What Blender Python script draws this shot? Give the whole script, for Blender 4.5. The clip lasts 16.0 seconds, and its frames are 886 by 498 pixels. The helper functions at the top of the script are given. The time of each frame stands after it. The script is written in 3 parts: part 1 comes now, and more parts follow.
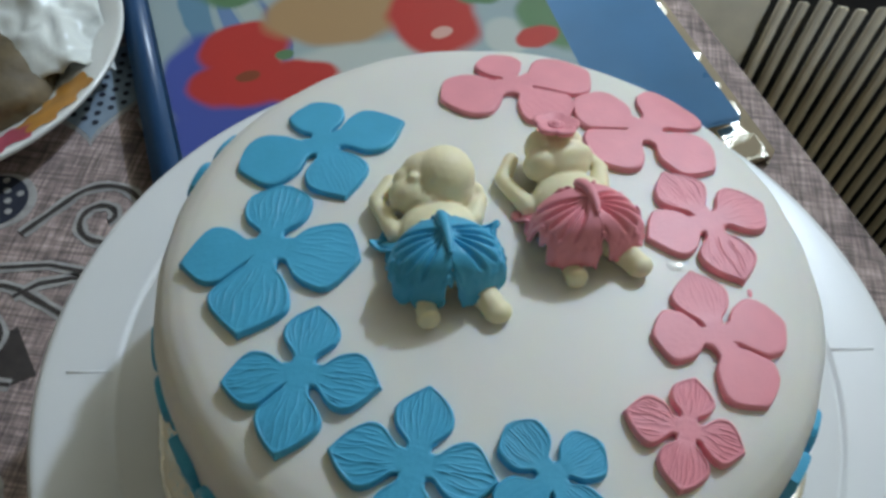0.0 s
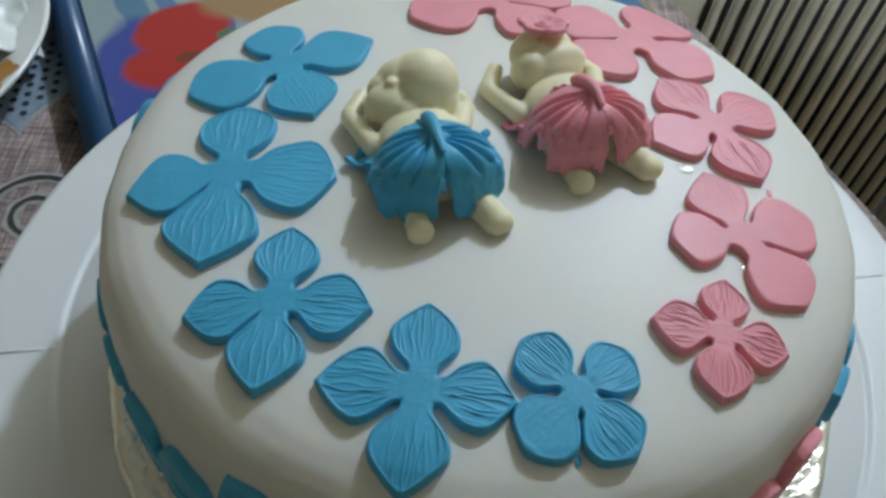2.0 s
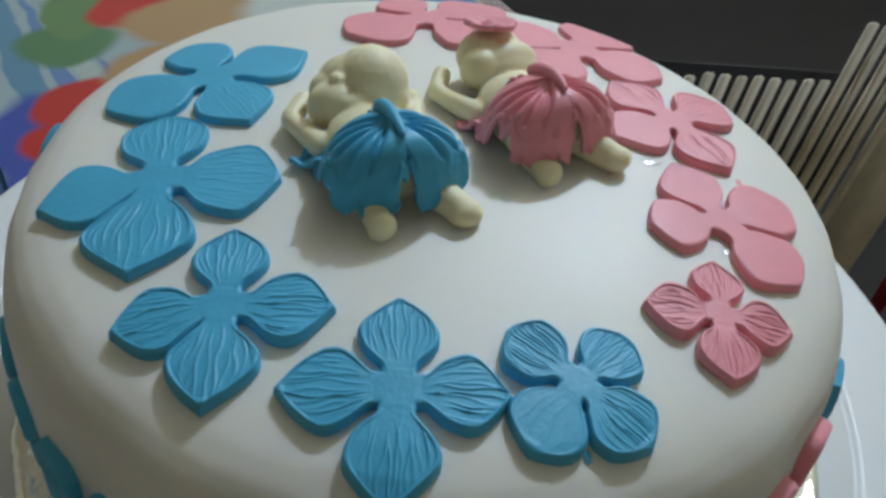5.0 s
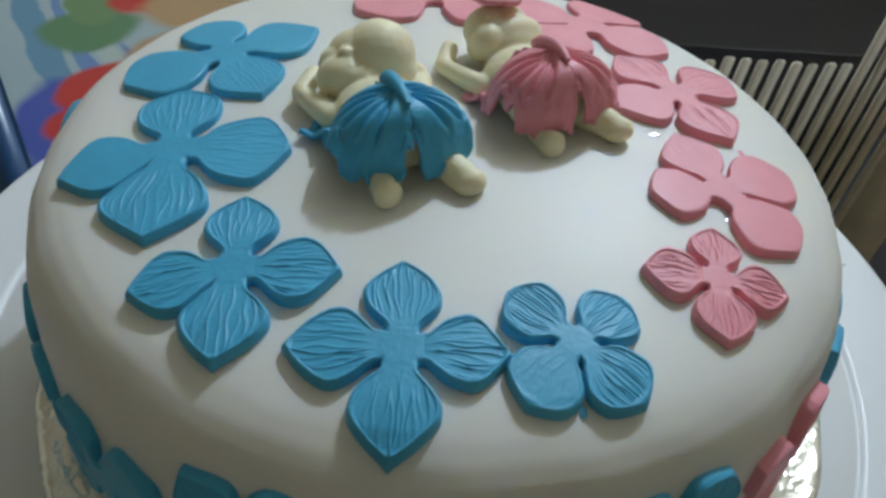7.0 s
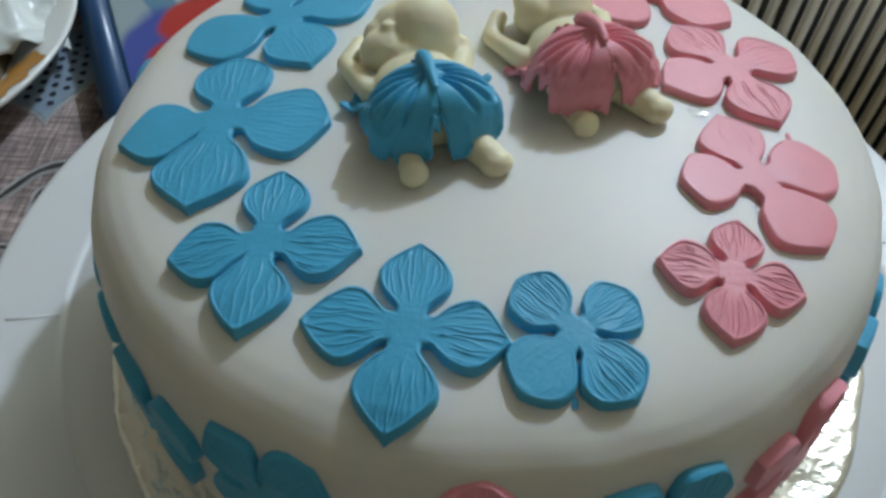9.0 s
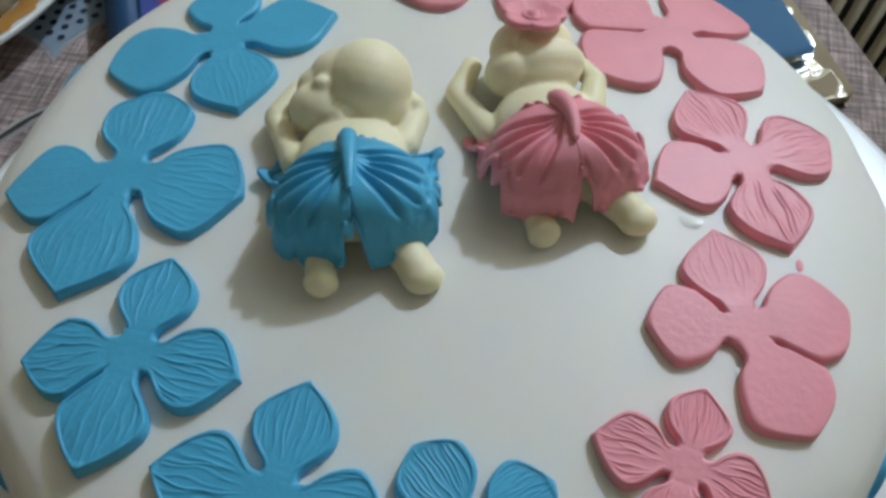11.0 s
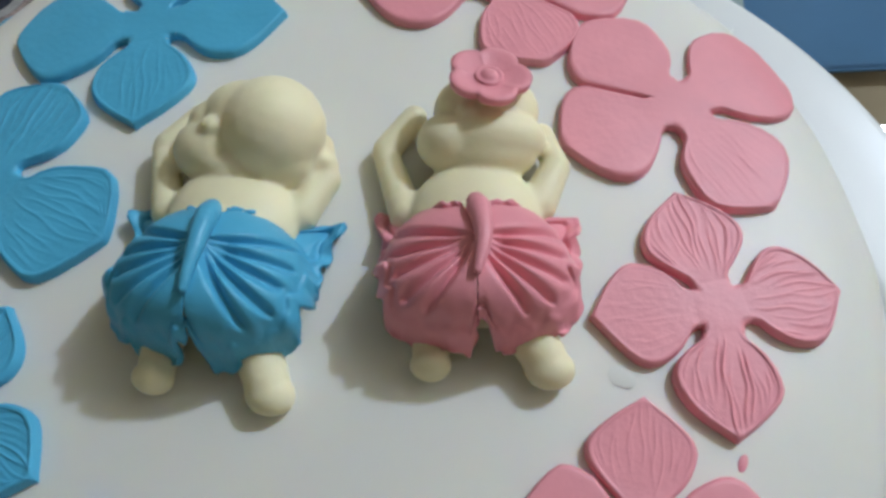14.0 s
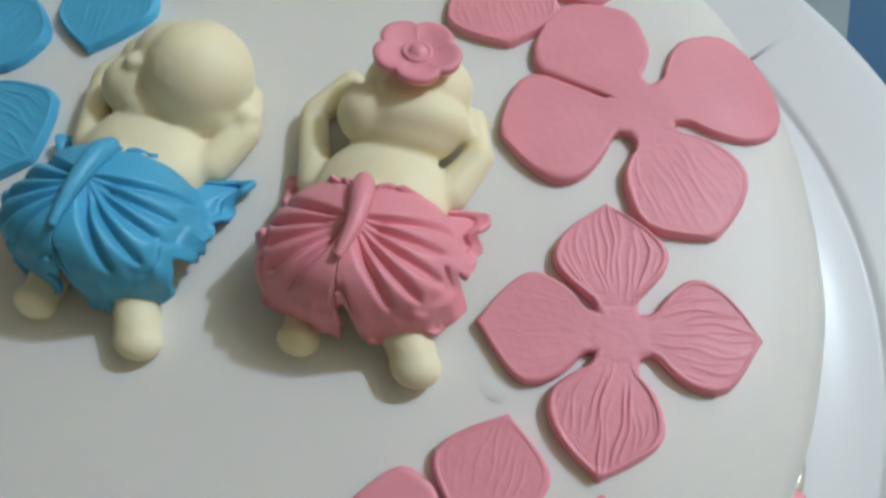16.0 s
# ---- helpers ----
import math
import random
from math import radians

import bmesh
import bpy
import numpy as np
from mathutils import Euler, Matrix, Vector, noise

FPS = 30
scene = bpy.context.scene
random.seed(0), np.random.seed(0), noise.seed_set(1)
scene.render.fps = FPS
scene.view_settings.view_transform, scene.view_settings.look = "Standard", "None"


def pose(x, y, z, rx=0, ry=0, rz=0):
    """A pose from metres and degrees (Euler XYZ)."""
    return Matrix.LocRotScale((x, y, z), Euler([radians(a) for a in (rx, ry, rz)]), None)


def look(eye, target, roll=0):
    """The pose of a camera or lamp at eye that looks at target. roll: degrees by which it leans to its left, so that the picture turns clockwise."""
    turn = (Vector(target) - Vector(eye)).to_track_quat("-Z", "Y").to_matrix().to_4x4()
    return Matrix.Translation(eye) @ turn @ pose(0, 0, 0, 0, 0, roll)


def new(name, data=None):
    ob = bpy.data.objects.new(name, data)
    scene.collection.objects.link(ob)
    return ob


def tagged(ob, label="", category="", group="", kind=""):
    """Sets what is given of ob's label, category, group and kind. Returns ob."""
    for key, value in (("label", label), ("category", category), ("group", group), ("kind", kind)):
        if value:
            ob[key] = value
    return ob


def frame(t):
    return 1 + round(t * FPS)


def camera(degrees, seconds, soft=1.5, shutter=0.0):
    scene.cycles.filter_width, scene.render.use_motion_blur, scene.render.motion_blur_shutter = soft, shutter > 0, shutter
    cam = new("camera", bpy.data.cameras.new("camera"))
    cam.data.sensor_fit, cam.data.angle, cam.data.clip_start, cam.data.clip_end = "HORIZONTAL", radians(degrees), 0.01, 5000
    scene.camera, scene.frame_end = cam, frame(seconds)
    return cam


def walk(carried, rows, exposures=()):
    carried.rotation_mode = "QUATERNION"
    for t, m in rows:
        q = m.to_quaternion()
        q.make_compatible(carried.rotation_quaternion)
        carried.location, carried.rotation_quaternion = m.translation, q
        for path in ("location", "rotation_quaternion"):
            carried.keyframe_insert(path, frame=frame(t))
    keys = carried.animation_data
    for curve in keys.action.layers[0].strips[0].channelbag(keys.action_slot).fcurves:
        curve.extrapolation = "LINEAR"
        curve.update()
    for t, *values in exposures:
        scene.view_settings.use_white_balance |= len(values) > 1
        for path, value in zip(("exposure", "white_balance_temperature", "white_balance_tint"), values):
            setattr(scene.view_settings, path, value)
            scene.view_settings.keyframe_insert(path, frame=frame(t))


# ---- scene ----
# Plan units: the cake's radius is 1.1; U turns them into metres.
# Origin of the plan: the middle of the cake's top.
U, TOP = 0.09, 0.905


def W(x, y, z=0.0):
    return Vector((x * U, y * U, TOP + z * U))


cam = camera(54.0, 16.0, soft=3.1)
PATH = [
    (0, (-0.0152, -1.6351, 2.1716), (-0.1193, -0.4648, 0.5530), 2.65),
    (0.5, (-0.0412, -1.6688, 2.0554), (-0.1312, -0.4736, 0.4543), 1.91),
    (1, (-0.0498, -1.6759, 1.9274), (-0.1300, -0.4826, 0.3245), 1.38),
    (1.5, (-0.0809, -1.6862, 1.8087), (-0.1165, -0.4696, 0.2217), 2.53),
    (2, (-0.1175, -1.7201, 1.7243), (-0.1045, -0.4817, 0.1539), 3.79),
    (2.5, (-0.1234, -1.7509, 1.6914), (-0.0808, -0.4772, 0.1500), 4.02),
    (3, (-0.1499, -1.7880, 1.5870), (-0.0626, -0.4729, 0.0828), 4.69),
    (3.5, (-0.1676, -1.7653, 1.4736), (-0.0139, -0.4187, 0.0029), 6.08),
    (4, (-0.2123, -1.7695, 1.3959), (-0.0052, -0.3785, -0.0261), 7.16),
    (6.5, (-0.2500, -1.8195, 1.3514), (-0.0216, -0.3814, -0.0196), 6.36),
    (7, (-0.2058, -1.8591, 1.3676), (-0.0344, -0.4442, -0.0356), 5.19),
    (7.5, (-0.1335, -1.8920, 1.4272), (-0.0308, -0.5173, -0.0218), 3.89),
    (8, (-0.0842, -1.9142, 1.5110), (-0.0619, -0.5873, 0.0147), 2.03),
    (10.5, (0.1934, -1.3222, 1.5521), (-0.0047, -0.1902, -0.0848), -0.86),
    (11, (0.2678, -1.1554, 1.5299), (0.0329, -0.0984, -0.1517), -1.27),
    (11.5, (0.3490, -1.0518, 1.5081), (0.0856, -0.0284, -0.1899), -1.54),
    (12, (0.4125, -0.9595, 1.4860), (0.1237, 0.0118, -0.2383), -1.57),
    (12.5, (0.4342, -0.8481, 1.4727), (0.1198, 0.1037, -0.2580), -1.41),
    (13, (0.4421, -0.7595, 1.4444), (0.1008, 0.1337, -0.3122), -1.65),
    (13.5, (0.4593, -0.6534, 1.4393), (0.0945, 0.1723, -0.3454), -2.36),
    (14, (0.4899, -0.5122, 1.4486), (0.1024, 0.2345, -0.3659), -3.86),
    (14.5, (0.5473, -0.4144, 1.4135), (0.1353, 0.2552, -0.4255), -6.06),
    (15, (0.6415, -0.3573, 1.4054), (0.1737, 0.2218, -0.4509), -10.08),
    (15.5, (0.7124, -0.2778, 1.4105), (0.1936, 0.2559, -0.4459), -12.38),
    (16, (0.7873, -0.2452, 1.3949), (0.2098, 0.2633, -0.4511), -13.68),
]
walk(cam, [(t, look(W(*eye), W(*aim), roll)) for t, eye, aim, roll in PATH],
     [(0, 0, 6450, 9), (8, 0, 6400, 9), (10.5, 0, 6500, 10), (13, 0, 6580, 11), (16, -.07, 6700, 12)])

# ---- light ----
world = bpy.data.worlds.new("world")
scene.world = world
world.use_nodes = True
world.node_tree.nodes["Background"].inputs[0].default_value = (1.0, 0.82, 0.50, 1)
world.node_tree.nodes["Background"].inputs[1].default_value = 0.055


# the room's one bulb, high up behind the cake and to its right
bulb = bpy.data.lights.new("wall_bulb", "POINT")
bulb.energy, bulb.shadow_soft_size, bulb.color = 77, 0.05, (0.81, 1.0, 1.26)
new("wall_bulb", bulb).location = (0.77, 1.43, 2.34)

# ---- materials ----


def material(name, colour, rough=0.5, metal=0.0, vary=0.08, scale=60.0, bump=0.0, bump_scale=300.0, sss=0.0, coat=0.0,
             second=None, spot=0.5, random=0.0, ior=1.45):
    m = bpy.data.materials.new(name)
    m.use_nodes = True
    nt = m.node_tree
    b = nt.nodes["Principled BSDF"]
    b.inputs["Roughness"].default_value = rough
    b.inputs["Metallic"].default_value = metal
    b.inputs["IOR"].default_value = ior
    if sss:
        b.inputs["Subsurface Weight"].default_value = sss
        b.inputs["Subsurface Radius"].default_value = (1.0, 0.75, 0.35)
        b.inputs["Subsurface Scale"].default_value = 0.003
    if coat:
        b.inputs["Coat Weight"].default_value = coat
        b.inputs["Coat Roughness"].default_value = 0.25
    co = nt.nodes.new("ShaderNodeTexCoord")
    n1 = nt.nodes.new("ShaderNodeTexNoise")
    n1.inputs["Scale"].default_value, n1.inputs["Detail"].default_value = scale, 5
    nt.links.new(co.outputs["Object"], n1.inputs["Vector"])
    ramp = nt.nodes.new("ShaderNodeValToRGB")
    other = second or [c * (1 - vary) for c in colour]
    ramp.color_ramp.elements[0].position, ramp.color_ramp.elements[1].position = spot - 0.18, spot + 0.18
    ramp.color_ramp.elements[0].color = (*other, 1)
    ramp.color_ramp.elements[1].color = (*colour, 1)
    nt.links.new(n1.outputs["Fac"], ramp.inputs["Fac"])
    last = ramp.outputs["Color"]
    if random:
        info = nt.nodes.new("ShaderNodeObjectInfo")
        hsv = nt.nodes.new("ShaderNodeHueSaturation")
        mr = nt.nodes.new("ShaderNodeMapRange")
        mr.inputs["To Min"].default_value, mr.inputs["To Max"].default_value = 1 - random, 1 + random
        nt.links.new(info.outputs["Random"], mr.inputs["Value"])
        nt.links.new(mr.outputs["Result"], hsv.inputs["Value"])
        nt.links.new(last, hsv.inputs["Color"])
        last = hsv.outputs["Color"]
    nt.links.new(last, b.inputs["Base Color"])
    rr = nt.nodes.new("ShaderNodeMapRange")
    rr.inputs["To Min"].default_value, rr.inputs["To Max"].default_value = max(0.02, rough - 0.08), min(1, rough + 0.08)
    nt.links.new(n1.outputs["Fac"], rr.inputs["Value"])
    nt.links.new(rr.outputs["Result"], b.inputs["Roughness"])
    if bump:
        n2 = nt.nodes.new("ShaderNodeTexNoise")
        n2.inputs["Scale"].default_value, n2.inputs["Detail"].default_value = bump_scale, 4
        nt.links.new(co.outputs["Object"], n2.inputs["Vector"])
        bp = nt.nodes.new("ShaderNodeBump")
        bp.inputs["Strength"].default_value, bp.inputs["Distance"].default_value = bump, 0.001
        nt.links.new(n2.outputs["Fac"], bp.inputs["Height"])
        nt.links.new(bp.outputs["Normal"], b.inputs["Normal"])
    return m


FONDANT = material("white_fondant", (0.80, 0.785, 0.735), 0.46, vary=0.03, scale=25, bump=0.06, bump_scale=220, sss=0.35)
CREAM = material("cream_fondant", (0.90, 0.82, 0.56), 0.48, vary=0.05, scale=60, bump=0.08, bump_scale=500, sss=0.25)
BLUE = material("blue_fondant", (0.075, 0.43, 0.67), 0.42, vary=0.10, scale=90, bump=0.12, bump_scale=700)
PINK = material("pink_fondant", (0.88, 0.33, 0.385), 0.45, vary=0.08, scale=90, bump=0.12, bump_scale=700)
PLASTIC = material("white_plastic", (0.77, 0.79, 0.80), 0.35, vary=0.04, scale=12, bump=0.02)
SILVER = material("silver_foil", (0.90, 0.89, 0.82), 0.20, metal=1.0, vary=0.1, scale=60, bump=0.8, bump_scale=260)
CLOTH = material("brown_linen_print", (0.33, 0.255, 0.235), 0.8, second=(0.16, 0.12, 0.115), scale=70, bump=0.4, bump_scale=600)


def add_weave(m):
    """Cross-hatched slubs of linen over a material's colour."""
    nt = m.node_tree
    b = nt.nodes["Principled BSDF"]
    src = b.inputs["Base Color"].links[0].from_socket
    co = nt.nodes.new("ShaderNodeTexCoord")
    for sx, sy in ((700, 45), (45, 700)):
        mp = nt.nodes.new("ShaderNodeMapping")
        mp.inputs["Rotation"].default_value = (0, 0, 0.2)
        mp.inputs["Scale"].default_value = (sx, sy, 1)
        nz = nt.nodes.new("ShaderNodeTexNoise")
        nz.inputs["Scale"].default_value, nz.inputs["Detail"].default_value = 1.0, 2
        mr = nt.nodes.new("ShaderNodeMapRange")
        mr.inputs["From Min"].default_value, mr.inputs["From Max"].default_value = .3, .7
        mr.inputs["To Min"].default_value, mr.inputs["To Max"].default_value = .55, 1.45
        mx = nt.nodes.new("ShaderNodeVectorMath")
        mx.operation = "MULTIPLY"
        nt.links.new(co.outputs["Object"], mp.inputs["Vector"])
        nt.links.new(mp.outputs["Vector"], nz.inputs["Vector"])
        nt.links.new(nz.outputs["Fac"], mr.inputs["Value"])
        nt.links.new(src, mx.inputs[0])
        nt.links.new(mr.outputs["Result"], mx.inputs[1])
        src = mx.outputs["Vector"]
    nt.links.new(src, b.inputs["Base Color"])


add_weave(CLOTH)
BEIGE = material("beige_wood", (0.42, 0.34, 0.23), 0.55, vary=0.2, scale=30, bump=0.1, random=0.12)
# near-black for the floor, and for the shade painted between the rack's slats
DARK = material("dark_floor_and_gap_shade", (0.008, 0.005, 0.005), 0.7, vary=0.4, scale=10)
WALL = material("painted_wall", (0.61, 0.54, 0.41), 0.8, vary=0.05, scale=4, bump=0.1)
TRAY = material("blue_tray_plastic", (0.10, 0.25, 0.46), 0.3, vary=0.12, scale=20)

# ---- mesh helpers ----


def mesh_ob(name, verts, faces, mat, parent=None, label="", smooth=True, mats=None, fmat=None):
    me = bpy.data.meshes.new(name)
    me.from_pydata([tuple(v) for v in verts], [], faces)
    for mm in (mats or [mat]):
        me.materials.append(mm)
    if fmat is not None:
        me.polygons.foreach_set("material_index", fmat)
    if smooth:
        me.polygons.foreach_set("use_smooth", [True] * len(me.polygons))
    me.update()
    ob = new(name, me)
    if parent is not None:
        ob.parent = parent
    if label:
        ob["label"] = label
    return ob


def part(name, bm, mat, parent, label="", smooth=True):
    bmesh.ops.recalc_face_normals(bm, faces=bm.faces)
    me = bpy.data.meshes.new(name)
    bm.to_mesh(me)
    bm.free()
    me.materials.append(mat)
    if smooth:
        me.polygons.foreach_set("use_smooth", [True] * len(me.polygons))
    ob = new(name, me)
    ob.parent = parent
    if label:
        ob["label"] = label
    return ob


def empty(name, place, label, category, group="", kind=""):
    ob = new(name)
    ob.location = place
    ob.empty_display_size = 0.01
    return tagged(ob, label, category, group, kind)


def box_bm(x0, x1, y0, y1, z0, z1, bevel=0.0, m=None):
    bm = bmesh.new()
    bmesh.ops.create_cube(bm, size=1)
    for v in bm.verts:
        v.co = Vector(((x0 + x1) / 2 + v.co.x * (x1 - x0), (y0 + y1) / 2 + v.co.y * (y1 - y0), (z0 + z1) / 2 + v.co.z * (z1 - z0)))
    if bevel:
        bmesh.ops.bevel(bm, geom=bm.edges[:], offset=bevel, segments=2, affect="EDGES")
    if m is not None:
        bm.transform(m)
    return bm


def lathe(profile, n, wobble=None):
    """Verts and faces of a profile of (r, z) turned round z; ends at r = 0 are closed."""
    verts, faces, rings = [], [], []
    for r, z in profile:
        if r < 1e-6:
            rings.append([len(verts)])
            verts.append((0, 0, z))
        else:
            ring = []
            for i in range(n):
                a = 2 * math.pi * i / n
                dr, dz = wobble(r, a, z) if wobble else (0, 0)
                ring.append(len(verts))
                verts.append(((r + dr) * math.cos(a), (r + dr) * math.sin(a), z + dz))
            rings.append(ring)
    for a, b in zip(rings, rings[1:]):
        for i in range(n):
            j = (i + 1) % n
            if len(a) == 1 and len(b) == 1:
                continue
            if len(a) == 1:
                faces.append((a[0], b[i], b[j]))
            elif len(b) == 1:
                faces.append((a[i], b[0], a[j]))
            else:
                faces.append((a[i], b[i], b[j], a[j]))
    return verts, faces


# ---- the room ----
def slab(name, x0, x1, y0, y1, z0, z1, mat, label, category):
    bm = box_bm(x0, x1, y0, y1, z0, z1)
    ob = part(name, bm, mat, None, smooth=False)
    return tagged(ob, label, category, kind="structure")


FLOOR = -0.045
slab("floor", -2.0, 2.2, -1.8, 2.4, FLOOR - 0.05, FLOOR, DARK, "dark brown floor of the room", "floor")
slab("ceiling", -2.0, 2.2, -1.8, 2.4, 2.6, 2.65, WALL, "plain cream painted ceiling", "ceiling")
slab("wall_west", -2.1, -2.0, -1.8, 2.4, FLOOR, 2.6, WALL, "plain cream painted wall", "wall")
slab("wall_east", 2.2, 2.3, -1.8, 2.4, FLOOR, 2.6, WALL, "plain cream painted wall", "wall")
slab("wall_south", -2.1, 2.3, -1.9, -1.8, FLOOR, 2.6, WALL, "plain cream painted wall", "wall")
slab("wall_north", -2.1, 2.3, 2.4, 2.5, FLOOR, 2.6, WALL, "plain cream painted wall", "wall")

# ---- the table under a printed cloth, turned like the tray on it ----
TABLE_Z = -1.93
TURN = math.radians(26.8)
N_AX, D_AX = Vector((math.cos(TURN), math.sin(TURN))), Vector((-math.sin(TURN), math.cos(TURN)))


GROW, SKEW, SLIDE = 1.0836, math.radians(-0.97), Vector((-0.211, 0.073))


def T(x, y, z=0.0):
    """A point of the table's own plan, which is turned a little against the cake's."""
    c, n = GROW * math.cos(SKEW), GROW * math.sin(SKEW)
    return W(c * x - n * y + SLIDE.x, n * x + c * y + SLIDE.y, z)


def on_table(n, d, z=0.0):
    p = N_AX * n + D_AX * d
    return T(p.x, p.y, TABLE_Z + z)


table = empty("table", on_table(-3, 0), "wooden table under a printed cloth", "table")
tm = Matrix.Translation(T(0, 0, TABLE_Z)) @ Matrix.Rotation(TURN + SKEW, 4, "Z") @ Matrix.Diagonal((GROW, GROW, 1, 1))
own = Matrix.Translation(-table.location) @ tm
NR, DR = (-9.0, 2.74), (-6.0, 6.5)
part("tabletop", box_bm(NR[0] * U, NR[1] * U, DR[0] * U, DR[1] * U, -0.034, -0.004, 0.004, own), BEIGE, table)
for n in NR:
    for d in DR:
        cx, cy = n * U - math.copysign(.04, n), d * U - math.copysign(.04, d)
        part("leg", box_bm(cx - .03, cx + .03, cy - .03, cy + .03, FLOOR - T(0, 0, TABLE_Z).z, -0.034, 0.004, own), BEIGE, table)
cloth = part("tablecloth", box_bm(NR[0] * U, NR[1] * U, DR[0] * U, DR[1] * U, -0.0038, 0.0, 0.001, tm), CLOTH, None)
tagged(cloth, "brown linen-look tablecloth printed with hearts and scrolls", "tablecloth")

# ---- turntable, cake board, cake ----
TT = (0.0, 0.039)
turntable = empty("turntable", W(*TT, TABLE_Z), "white plastic cake turntable on its foot", "turntable")
H_TT = (-0.86 - TABLE_Z) * U
v, f = lathe([(0, H_TT), (1.20 * U, H_TT), (1.385 * U, H_TT), (1.39 * U, H_TT - .0005), (1.405 * U, H_TT - .0005), (1.41 * U, H_TT), (1.43 * U, H_TT),
              (1.55 * U, H_TT), (1.67 * U, H_TT), (1.685 * U, H_TT - .0002), (1.70 * U, H_TT - .001), (1.715 * U, H_TT - .003), (1.72 * U, H_TT - .006),
              (1.718 * U, H_TT - .016), (1.69 * U, H_TT - .016), (1.67 * U, H_TT - .007), (1.65 * U, H_TT - .006), (0, H_TT - .006)], 160)
mesh_ob("plate", v, f, PLASTIC, turntable)
v, f = lathe([(0.0, 0.0), (0.075, 0.0), (0.076, 0.004), (0.07, 0.01), (0.03, 0.02), (0.022, 0.035), (0.022, H_TT - .012), (0.04, H_TT - .006), (0, H_TT - 0.006)], 64)
mesh_ob("foot", v, f, PLASTIC, turntable)
for k in range(6):
    a = math.radians(10 + 60 * k)
    m = Matrix.Rotation(a, 4, "Z")
    part("moulded_rib", box_bm(1.42 * U, 1.60 * U, -.0006, .0006, H_TT - .001, H_TT + .00012, .0001, m), PLASTIC, turntable)

def crinkle(r, a, z):
    """Creases of the foil over the board's top and rim."""
    if z < .001:
        return 0, 0
    p = Vector((r * math.cos(a), r * math.sin(a), 0))
    return .0003 * math.sin(23 * a) * (r > 1.19 * U), .0005 * noise.noise(p * 95) + .0004 * abs(noise.noise(p * 230))


v, f = lathe([(0, 0.0), (1.215 * U, 0.0), (1.225 * U, .0015), (1.22 * U, .0035)] + [((1.205 - .011 * k) * U, .0042) for k in range(14)] + [(0, .0042)], 320, crinkle)
board = mesh_ob("cake_board", v, f, SILVER)
board.location = W(0.02, -0.05, -0.857)
tagged(board, "round cake board wrapped in crinkled silver foil", "cake board")

CAKE_TOP = 0.014
CAKE_DIP = (-.009, -.038)  # the top slopes a little
CAKE_PROFILE = [(0, 0), (.3, -.008), (.45, -.018), (.6, -.031), (.72, -.045), (.82, -.058), (.90, -.071), (.96, -.086), (1.005, -.107), (1.042, -.137),
                (1.068, -.178), (1.085, -.24), (1.094, -.33), (1.098, -.43), (1.1, -.53), (1.1, -.71), (1.094, -.77), (1.083, -.809)]


def cake_z(x, y):
    """Height of the cake's top at (x, y) of the plan."""
    r = math.hypot(x, y)
    for (r0, z0), (r1, z1) in zip(CAKE_PROFILE, CAKE_PROFILE[1:]):
        if r <= r1:
            return CAKE_TOP + z0 + (z1 - z0) * (r - r0) / (r1 - r0) + CAKE_DIP[0] * x + CAKE_DIP[1] * y
    return CAKE_TOP - .3


def cake_r(z):
    for (r0, z0), (r1, z1) in zip(CAKE_PROFILE[3:], CAKE_PROFILE[4:]):
        if z - CAKE_TOP >= z1:
            return r0 + (r1 - r0) * (z - CAKE_TOP - z0) / (z1 - z0)
    return 1.083


fine = []
for (r0, z0), (r1, z1) in zip(CAKE_PROFILE, CAKE_PROFILE[1:]):
    for k in range(3):
        fine.append(((r0 + (r1 - r0) * k / 3) * U, (z0 + (z1 - z0) * k / 3) * U))
fine += [(1.083 * U, -.809 * U), (0, -.809 * U)]


def cake_wobble(r, a, z):
    p = Vector((r * math.cos(a), r * math.sin(a), z)) * 30
    k = noise.noise(p)
    k2 = noise.noise(p * 2.7 + Vector((5, 2, 1)))
    edge = max(0, min(1, (r / U - .7) / .3))
    return (edge * (.0008 * k + .0006 * k2), .0002 * k * (1 - edge) + max(0, 1 + z / (.8 * U)) * r * (CAKE_DIP[0] * math.cos(a) + CAKE_DIP[1] * math.sin(a)))


v, f = lathe(fine, 160, cake_wobble)
cake = mesh_ob("cake", v, f, FONDANT)
cake.location = W(0, 0, CAKE_TOP)
tagged(cake, "round cake covered in smooth white fondant", "cake")

# ---- fondant flowers ----
HALF = [(0, .15), (.20, .15), (.25, .165), (.30, .215), (.38, .295), (.46, .35), (.54, .380), (.62, .382), (.70, .35), (.78, .285), (.86, .195), (.92, .112), (.965, .046), (1, .004)]
BLUNT = [(0, .15), (.20, .15), (.25, .165), (.30, .23), (.38, .315), (.48, .375), (.58, .405), (.68, .41), (.77, .38), (.85, .30), (.92, .19), (.965, .10), (1, .015)]
S0 = .2


def half_width(s, table_):
    for (s0, h0), (s1, h1) in zip(table_, table_[1:]):
        if s <= s1:
            return h0 + (h1 - h0) * (s - s0) / (s1 - s0)
    return 0


